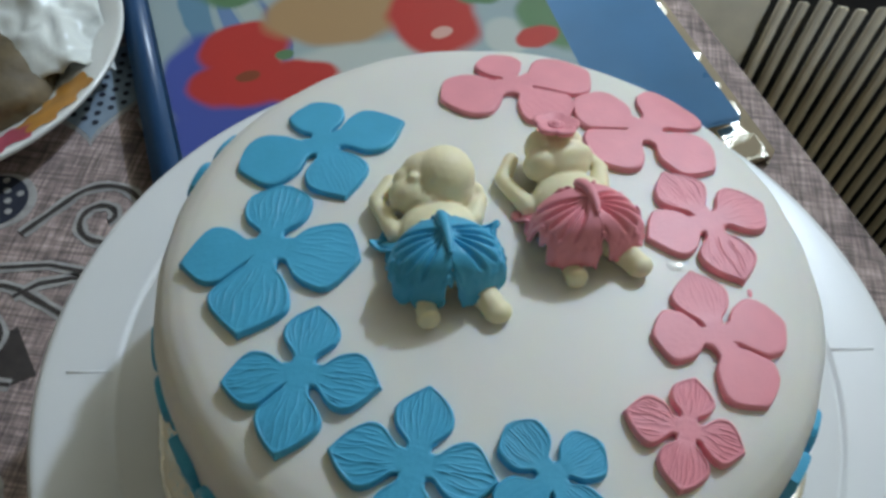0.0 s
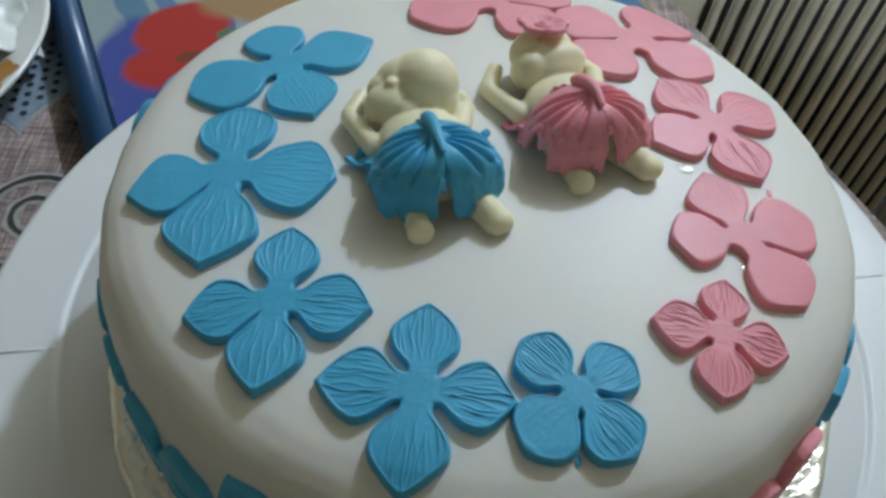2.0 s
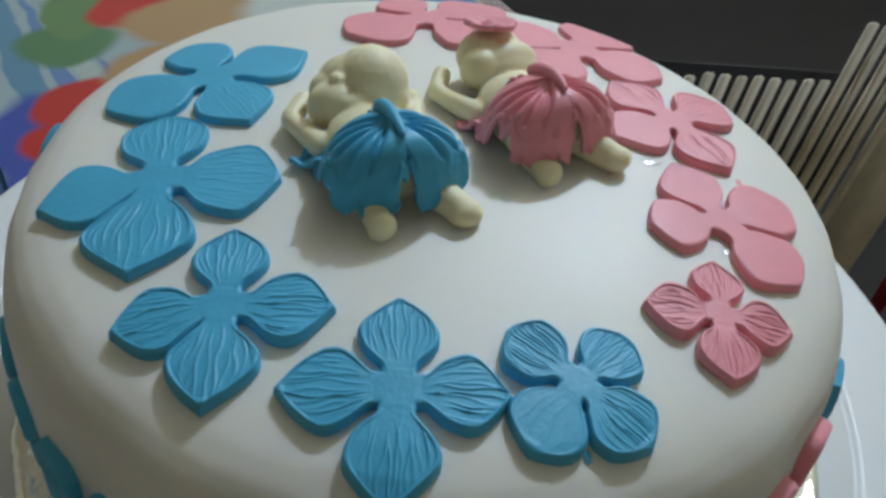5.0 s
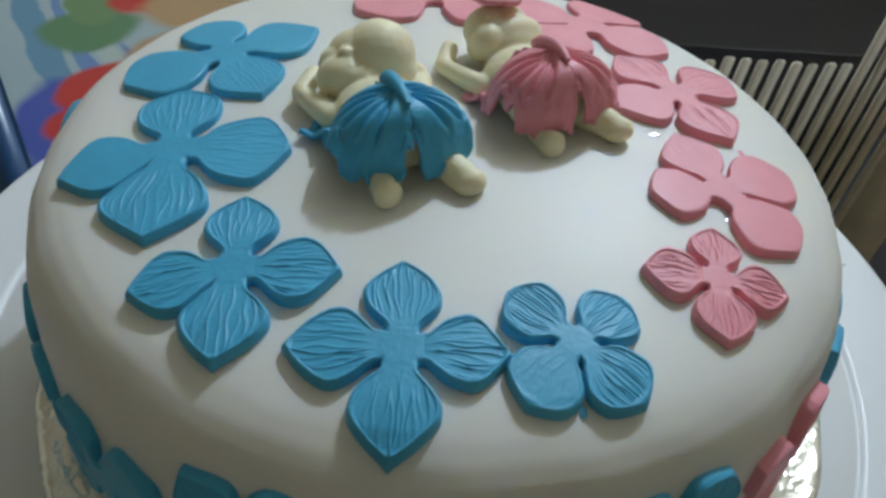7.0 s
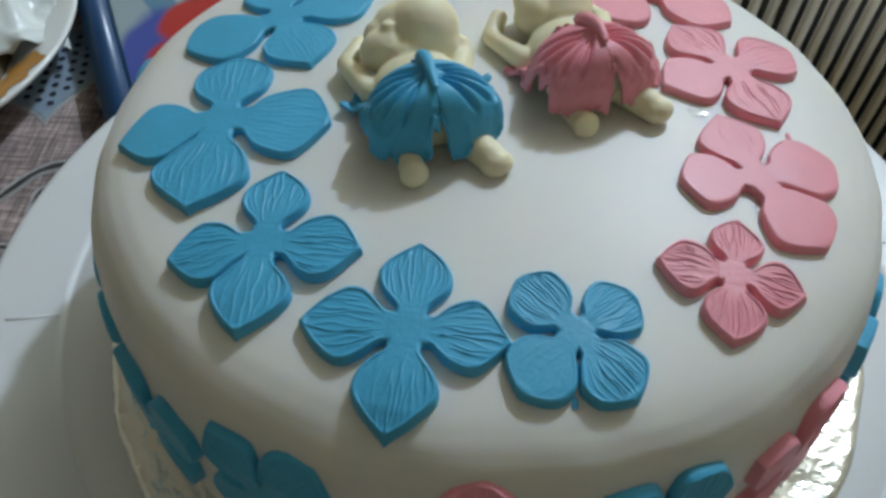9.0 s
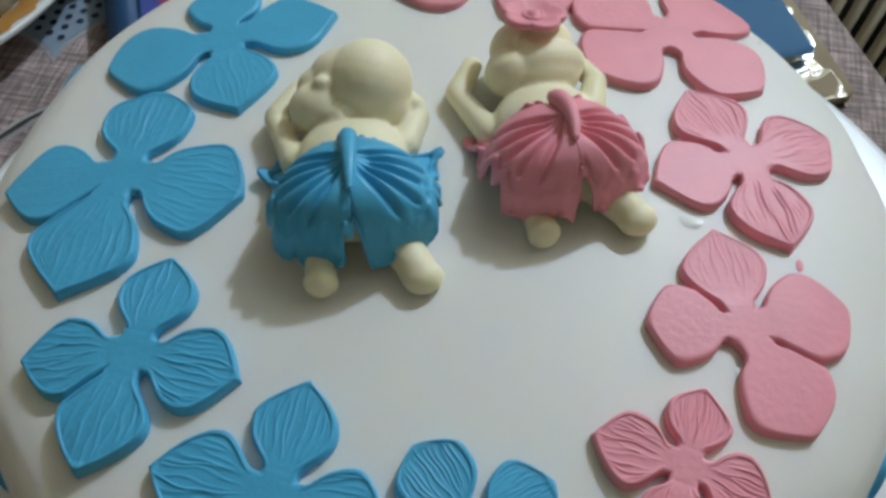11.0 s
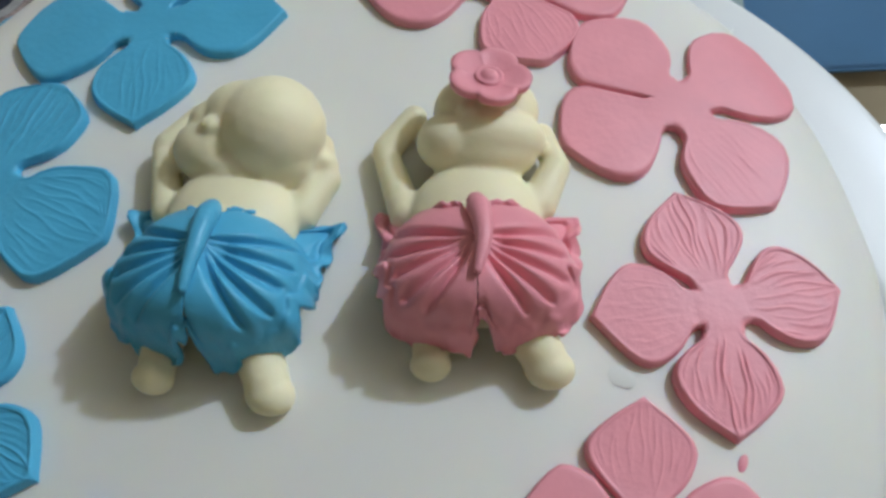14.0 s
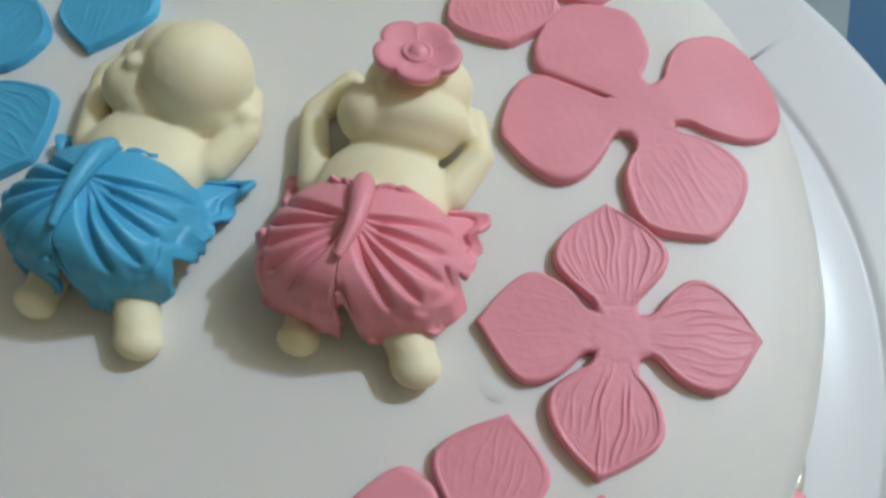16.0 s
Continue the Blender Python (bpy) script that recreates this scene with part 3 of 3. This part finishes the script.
def fruit_print(ground, blobs):
    """A glossy printed picture: soft-edged patches of colour (x, y, rx, ry, colour) over a ground colour."""
    m = bpy.data.materials.new("fruit_print")
    m.use_nodes = True
    nt = m.node_tree
    b = nt.nodes["Principled BSDF"]
    b.inputs["Roughness"].default_value = 0.25
    co = nt.nodes.new("ShaderNodeTexCoord")
    nz = nt.nodes.new("ShaderNodeTexNoise")
    nz.inputs["Scale"].default_value = 22
    nt.links.new(co.outputs["Object"], nz.inputs["Vector"])
    warp = nt.nodes.new("ShaderNodeVectorMath")
    warp.operation = "MULTIPLY_ADD"
    nt.links.new(nz.outputs["Color"], warp.inputs[0])
    warp.inputs[1].default_value = (.022, .022, 0)
    nt.links.new(co.outputs["Object"], warp.inputs[2])
    last = None
    for x, y, rx, ry, colour in blobs:
        p = T(x, y, zt) - Vector(tray.location)
        mp = nt.nodes.new("ShaderNodeMapping")
        mp.vector_type = "TEXTURE"
        mp.inputs["Location"].default_value = (p.x + .011, p.y + .011, p.z)
        mp.inputs["Rotation"].default_value = (0, 0, TURN + SKEW)
        mp.inputs["Scale"].default_value = (rx * U * GROW, ry * U * GROW, 1)
        nt.links.new(warp.outputs["Vector"], mp.inputs["Vector"])
        ln = nt.nodes.new("ShaderNodeVectorMath")
        ln.operation = "LENGTH"
        nt.links.new(mp.outputs["Vector"], ln.inputs[0])
        mr = nt.nodes.new("ShaderNodeMapRange")
        mr.interpolation_type = "SMOOTHSTEP"
        mr.inputs["From Min"].default_value, mr.inputs["From Max"].default_value = .82, 1.12
        mr.inputs["To Min"].default_value, mr.inputs["To Max"].default_value = 1, 0
        nt.links.new(ln.outputs["Value"], mr.inputs["Value"])
        mx = nt.nodes.new("ShaderNodeMix")
        mx.data_type = "RGBA"
        nt.links.new(mr.outputs["Result"], mx.inputs["Factor"])
        if last is None:
            mx.inputs["A"].default_value = (*ground, 1)
        else:
            nt.links.new(last, mx.inputs["A"])
        mx.inputs["B"].default_value = (*colour, 1)
        last = mx.outputs["Result"]
    nt.links.new(last, b.inputs["Base Color"])
    return m


RED_C, TAN_C, GREEN_C, PALE_C, VIO_C, SKY_C = (.45, .04, .035), (.38, .24, .12), (.10, .20, .10), (.46, .50, .47), (.06, .09, .34), (.20, .33, .42)
FRUIT = fruit_print((.30, .38, .40), [
    (*nd(-.50, 3.0), .08, 2.2, (.12, .24, .34)), (*nd(-.33, 2.6), .05, 1.6, (.13, .22, .40)), (*nd(-.18, 3.0), .07, 1.5, (.36, .42, .40)), (*nd(-.06, 2.2), .05, 1.0, (.10, .17, .36)),
    (-1.62, 2.0, .25, .45, VIO_C), (-1.25, 1.7, .5, .3, VIO_C), (-1.72, 2.95, .30, .24, GREEN_C), (-1.75, 3.3, .22, .3, (.13, .22, .10)), (-1.4, 3.4, .3, .3, RED_C),
    (-.72, 2.25, .55, .30, PALE_C), (-1.50, 2.34, .27, .24, RED_C), (-1.42, 2.03, .28, .24, RED_C), (-1.08, 2.10, .24, .18, RED_C),
    (-1.24, 2.28, .07, .05, GREEN_C), (-1.40, 2.08, .07, .05, (.22, .06, .03)), (-1.02, 2.74, .46, .30, TAN_C), (-1.0, 3.3, .5, .3, TAN_C),
    (-.38, 2.80, .30, .36, RED_C), (-.30, 2.68, .06, .05, (.6, .35, .3)), (-.12, 3.12, .18, .15, GREEN_C), (.12, 2.74, .18, .17, PALE_C), (.44, 2.98, .27, .36, GREEN_C),
    (.30, 2.75, .12, .10, RED_C), (-.2, 3.6, .6, .3, PALE_C)])
flat("print", [nd(-.765, 1.38), nd(1.60, 1.38), nd(1.70, 3.0), nd(1.60, 6.1), nd(-.765, 6.1)], zt + .006, FRUIT, tray, "glossy printed picture of red fruit", .0003)

# ---- flowered dish with wrapped food ----
CHINA = material("white_china", (0.82, 0.84, 0.82), 0.2, vary=0.06, scale=15)
WRAP = material("cloudy_wrap", (0.74, 0.78, 0.76), 0.25, vary=0.2, scale=18, bump=0.5, bump_scale=60)
FOOD = material("brown_food", (0.16, 0.12, 0.065), 0.6, vary=0.5, scale=60, bump=0.6, bump_scale=150)
YELLOW = material("orange_flower_print", (0.62, 0.30, 0.06), 0.35, vary=0.3, scale=60)
ROSE = material("rose_flower_print", (0.55, 0.10, 0.16), 0.35, vary=0.4, scale=60)
dish_c = T(-3.40, 2.0, TABLE_Z)
dish = empty("dish", dish_c, "white china dish with an orange and pink flowered rim", "dish")
RD = 1.32 * U
v, f = lathe([(0, .003), (.55 * RD, .003), (.72 * RD, .008), (.86 * RD, .018), (.97 * RD, .0235), (1.0 * RD, .0245), (.995 * RD, .0215), (.85 * RD, .014), (.7 * RD, .003), (.6 * RD, 0), (0, 0)], 96)
mesh_ob("bowl", v, f, CHINA, dish)


def slope(p):
    return .008 + (p - .72) / .14 * .010 if p < .86 else .018 + (p - .86) / .11 * .0055


def rim_patch(a, p, ra, rp, mat, label):
    """A printed patch that lies on the dish's sloping rim."""
    verts, faces = [], []
    n = 20
    for k in range(n):
        t = 2 * math.pi * k / n
        q = 1 + .18 * math.cos(5 * t)
        aa, pp = a + ra * q * math.cos(t), min(.985, p + rp * q * math.sin(t))
        z = slope(pp) + .0005
        verts.append((pp * RD * math.cos(aa), pp * RD * math.sin(aa), z))
    verts.append((p * RD * math.cos(a), p * RD * math.sin(a), slope(p) + .0005))
    faces = [(i, (i + 1) % n, n) for i in range(n)]
    mesh_ob("flower_print", verts, faces, mat, dish, label)


for a, m, l in ((-.19, YELLOW, "orange printed flower"), (-.33, YELLOW, "orange printed flower"), (-.47, YELLOW, "orange printed flower"), (-.62, ROSE, "pink printed flower"), (-.76, ROSE, "pink printed flower"), (-.95, YELLOW, "orange printed flower"), (-.54, GREEN, "green printed leaf"), (-.12, GREEN, "green printed leaf")):
    rim_patch(a, .86, .115 if m is not GREEN else .05, .105 if m is not GREEN else .05, m, l)
bm = bmesh.new()
bmesh.ops.create_icosphere(bm, subdivisions=4, radius=1)
for w in bm.verts:
    k = 1 + .12 * noise.noise(w.co * 3)
    w.co = Vector((w.co.x * .055 * k, w.co.y * .045 * k, max(-.2, w.co.z) * .022 * k))
food = part("wrapped_food", bm, FOOD, None)
food.location = dish_c + Vector((.030, -.015, .009))
tagged(food, "brown food heaped in the flowered dish", "food")
bm = bmesh.new()
bmesh.ops.create_grid(bm, x_segments=60, y_segments=60, size=1)
for w in bm.verts:
    x, y = w.co.x, w.co.y
    r_ = math.hypot(x, y)
    w.co = Vector((x * .072, y * .072, .034 + .012 * noise.noise(Vector((x * 2.2, y * 2.2, 4))) + .008 * abs(noise.noise(Vector((x * 5, y * 5, 1)))) - .012 * r_ ** 2))
wrap = part("cling_wrap", bm, WRAP, None)
wrap.location = dish_c + Vector((.018, .035, .0))
wrap.rotation_euler = (0, 0, .5)
so = wrap.modifiers.new("thickness", "SOLIDIFY")
so.thickness = .0006
tagged(wrap, "crumpled cloudy plastic wrap over the dish", "plastic wrap")

# ---- print on the tablecloth ----
SKY = material("pale_blue_print", (0.27, 0.35, 0.43), 0.8, vary=0.2, scale=120)
NAVY = material("navy_print", (0.025, 0.03, 0.05), 0.8, vary=0.3, scale=120)
CHALK = material("chalk_white_print", (0.42, 0.41, 0.40), 0.8, vary=0.3, scale=160)
SOOT = material("charcoal_print", (0.055, 0.045, 0.042), 0.8, vary=0.4, scale=120)
CZ = TABLE_Z
LIFT = .0045


def heart(cx, cy, s, turn, grow=1.0, n=60):
    out = []
    for i in range(n):
        t = 2 * math.pi * i / n
        x = 16 * math.sin(t) ** 3 / 17
        y = (13 * math.cos(t) - 5 * math.cos(2 * t) - 2 * math.cos(3 * t) - math.cos(4 * t)) / 17
        x, y = x * s * grow, (y + .12) * s * grow
        out.append((cx + x * math.cos(turn) - y * math.sin(turn), cy + x * math.sin(turn) + y * math.cos(turn)))
    return out


def inside(p, poly):
    hit = False
    for (x0, y0), (x1, y1) in zip(poly, poly[1:] + poly[:1]):
        if (y0 > p[1]) != (y1 > p[1]) and p[0] < (x1 - x0) * (p[1] - y0) / (y1 - y0) + x0:
            hit = not hit
    return hit


def printed_heart(cx, cy, s, turn, ground, dots):
    flat("printed_heart", heart(cx, cy, s, turn, 1.0), CZ + LIFT, CHALK, cloth, "chalk-white heart outline")
    flat("printed_heart", heart(cx, cy, s, turn, .90), CZ + LIFT * 2, ground, cloth, "dotted printed heart")
    lim = heart(cx, cy, s, turn, .82)
    verts, faces = [], []
    step = .082
    for i in range(-12, 13):
        for j in range(-12, 13):
            x, y = i * step + (j % 2) * step / 2, j * step * .8
            p = (cx + x * math.cos(turn + .4) - y * math.sin(turn + .4), cy + x * math.sin(turn + .4) + y * math.cos(turn + .4))
            if inside(p, lim):
                b = len(verts)
                for k in range(8):
                    a = 2 * math.pi * k / 8
                    verts.append(T(p[0] + .021 * math.cos(a), p[1] + .021 * math.sin(a), CZ + LIFT * 3))
                faces.append(tuple(range(b, b + 8)))
    ob = mesh_ob("printed_dots", verts, faces, dots, cloth, "rows of printed dots", smooth=False)
    ob["kind"] = "stuff"


def stroke(pts, width, mat, z=LIFT, label=""):
    n = len(pts)
    l, r_ = [], []
    for i in range(n):
        a, b = Vector(pts[max(0, i - 1)]), Vector(pts[min(n - 1, i + 1)])
        t = (b - a).normalized()
        q = Vector((-t.y, t.x)) * width / 2 * (1 + .15 * math.sin(i * 1.7))
        l.append(Vector(pts[i]) + q)
        r_.append(Vector(pts[i]) - q)
    verts = [T(p.x, p.y, CZ + z) for p in l] + [T(p.x, p.y, CZ + z) for p in r_]
    faces = [(i, i + 1, n + i + 1, n + i) for i in range(n - 1)]
    mesh_ob("printed_scroll", verts, faces, mat, cloth, label, smooth=False)


def scroll(cx, cy, r0, turns, start, flip=1, tail=0.0):
    pts = []
    n = int(26 * turns)
    for i in range(n + 1):
        k = i / n
        a = start + flip * 2 * math.pi * turns * k
        r = r0 * (1 - k * .86)
        pts.append((cx + r * math.cos(a), cy + r * math.sin(a)))
    if tail:
        a = start - flip * math.pi / 2
        pts = [(pts[0][0] + tail * (1 - i / 6) * math.cos(a), pts[0][1] + tail * (1 - i / 6) * math.sin(a)) for i in range(6)] + pts
    stroke(pts, .075, CHALK, LIFT, "chalk-white printed scroll")
    stroke(pts, .028, SOOT, LIFT * 2, "charcoal line in the scroll")


printed_heart(-2.36, 1.98, .52, .35, SKY, NAVY)
printed_heart(-2.78, 1.05, .42, -.5, NAVY, CHALK)
printed_heart(-3.1, -.35, .5, .3, SKY, NAVY)
scroll(-1.93, 1.06, .25, 1.5, 2.6, -1, .35)
scroll(-2.30, .27, .30, 1.3, 1.2, 1, .4)
scroll(-2.05, -.62, .30, 1.4, 2.2, -1, .3)
scroll(-2.75, -.15, .26, 1.3, 3.9, 1, .3)
scroll(-2.9, .55, .22, 1.4, .5, -1, .3)
for p in ([(-2.85, .60), (-2.6, .60), (-2.35, .66), (-2.1, .72), (-1.8, .70)], [(-2.2, .50), (-2.1, .60), (-1.95, .66), (-1.75, .68)],
          [(-2.45, -.02), (-2.25, .02), (-2.0, .03)], [(-2.0, 1.83), (-1.86, 1.84), (-1.6, 1.84)], [(-2.0, 1.83), (-1.9, 1.72), (-1.78, 1.62)], [(-2.45, 2.62), (-2.3, 2.60), (-2.0, 2.62)]):
    stroke(p, .07, CHALK, LIFT * 1.2, "chalk-white printed line")
    stroke(p, .022, SOOT, LIFT * 2.2, "charcoal printed line")
for q in ([(-1.96, 1.80), (-1.78, 1.66), (-1.5, 1.75), (-1.6, 1.82)], [(-2.5, -.02), (-2.1, .34), (-1.9, .1), (-2.2, -.1)], [(-2.6, -.5), (-2.3, -.2), (-2.1, -.4)], [(-2.5, 2.66), (-2.3, 2.64), (-2.1, 2.66), (-2.3, 2.72)]):
    flat("printed_leaf", q, CZ + LIFT * .8, SOOT, cloth, "charcoal printed leaf", .0002)

# ---- the upright slatted rack beyond the table ----
SLATWOOD = material("pale_beige_wood", (0.84, 0.74, 0.56), 0.55, vary=0.18, scale=22, bump=0.1, random=0.10)
rack = empty("slatted_rack", W(5.5, 7.0, -10.05), "upright beige wooden rack of narrow slats with dark gaps", "rack")
ro = Vector(rack.location)
LEAN = Matrix.LocRotScale(None, Euler((math.radians(.85), math.radians(3.3), math.radians(2.0))), None)
rack.location, rack.rotation_euler = W(4.708, 7.281, -10.275), LEAN.to_euler()


def rack_board(name, x0, x1, y0, y1, z0, z1, mat, label=""):
    return part(name, box_bm(x0 * U, x1 * U, y0 * U, y1 * U, z0 * U, z1 * U, .0018, Matrix.Translation(W(0, 0) - ro)), mat, rack, label)


rack_board("side_board", -2.0, 3.37, 7.0, 7.25, -10.05, -4.15, SLATWOOD, "plain beige board")
rack_board("side_board", 7.52, 8.35, 6.98, 7.25, -10.05, -3.1, SLATWOOD, "plain beige board")
# added near-black sheet: its colour stands in for shade in the slats' gaps
rack_board("gap_shade", 3.3, 7.6, 7.42, 7.5, -10.05, -4.2, DARK, "near-black sheet added behind the slats as shade in the gaps")
rack_rng = random.Random(4)
x = 3.47
while x < 7.45:
    top = -4.10 + rack_rng.uniform(-.04, .04) if x < 6.35 else -3.22 - .12 * (x - 6.4)
    w_ = .138 + rack_rng.uniform(-.008, .008)
    rack_board("slat", x, x + w_, 7.0 + rack_rng.uniform(-.01, .01), 7.06, -10.05, top, SLATWOOD)
    x += .228
stool = empty("red_stool", W(10.15, 7.75, -10.555), "red plastic stool beside the slatted rack", "stool")
RED_P = material("red_plastic", (0.55, 0.03, 0.04), 0.35, vary=0.1)
SH = (10.555 - 6.10) * U
v, f = lathe([(0, SH), (.095, SH), (.102, SH - .003), (.104, SH - .008), (.103, SH - .03), (.098, SH - .03), (.098, SH - .008), (0, SH - .006)], 48)
mesh_ob("seat", v, f, RED_P, stool)
for k in range(4):
    a = math.radians(45 + 90 * k)
    part("leg", box_bm(-.012, .012, -.008, .008, 0, SH - .008, .003, Matrix.Rotation(a, 4, "Z") @ Matrix.Translation((.08, 0, 0))), RED_P, stool)
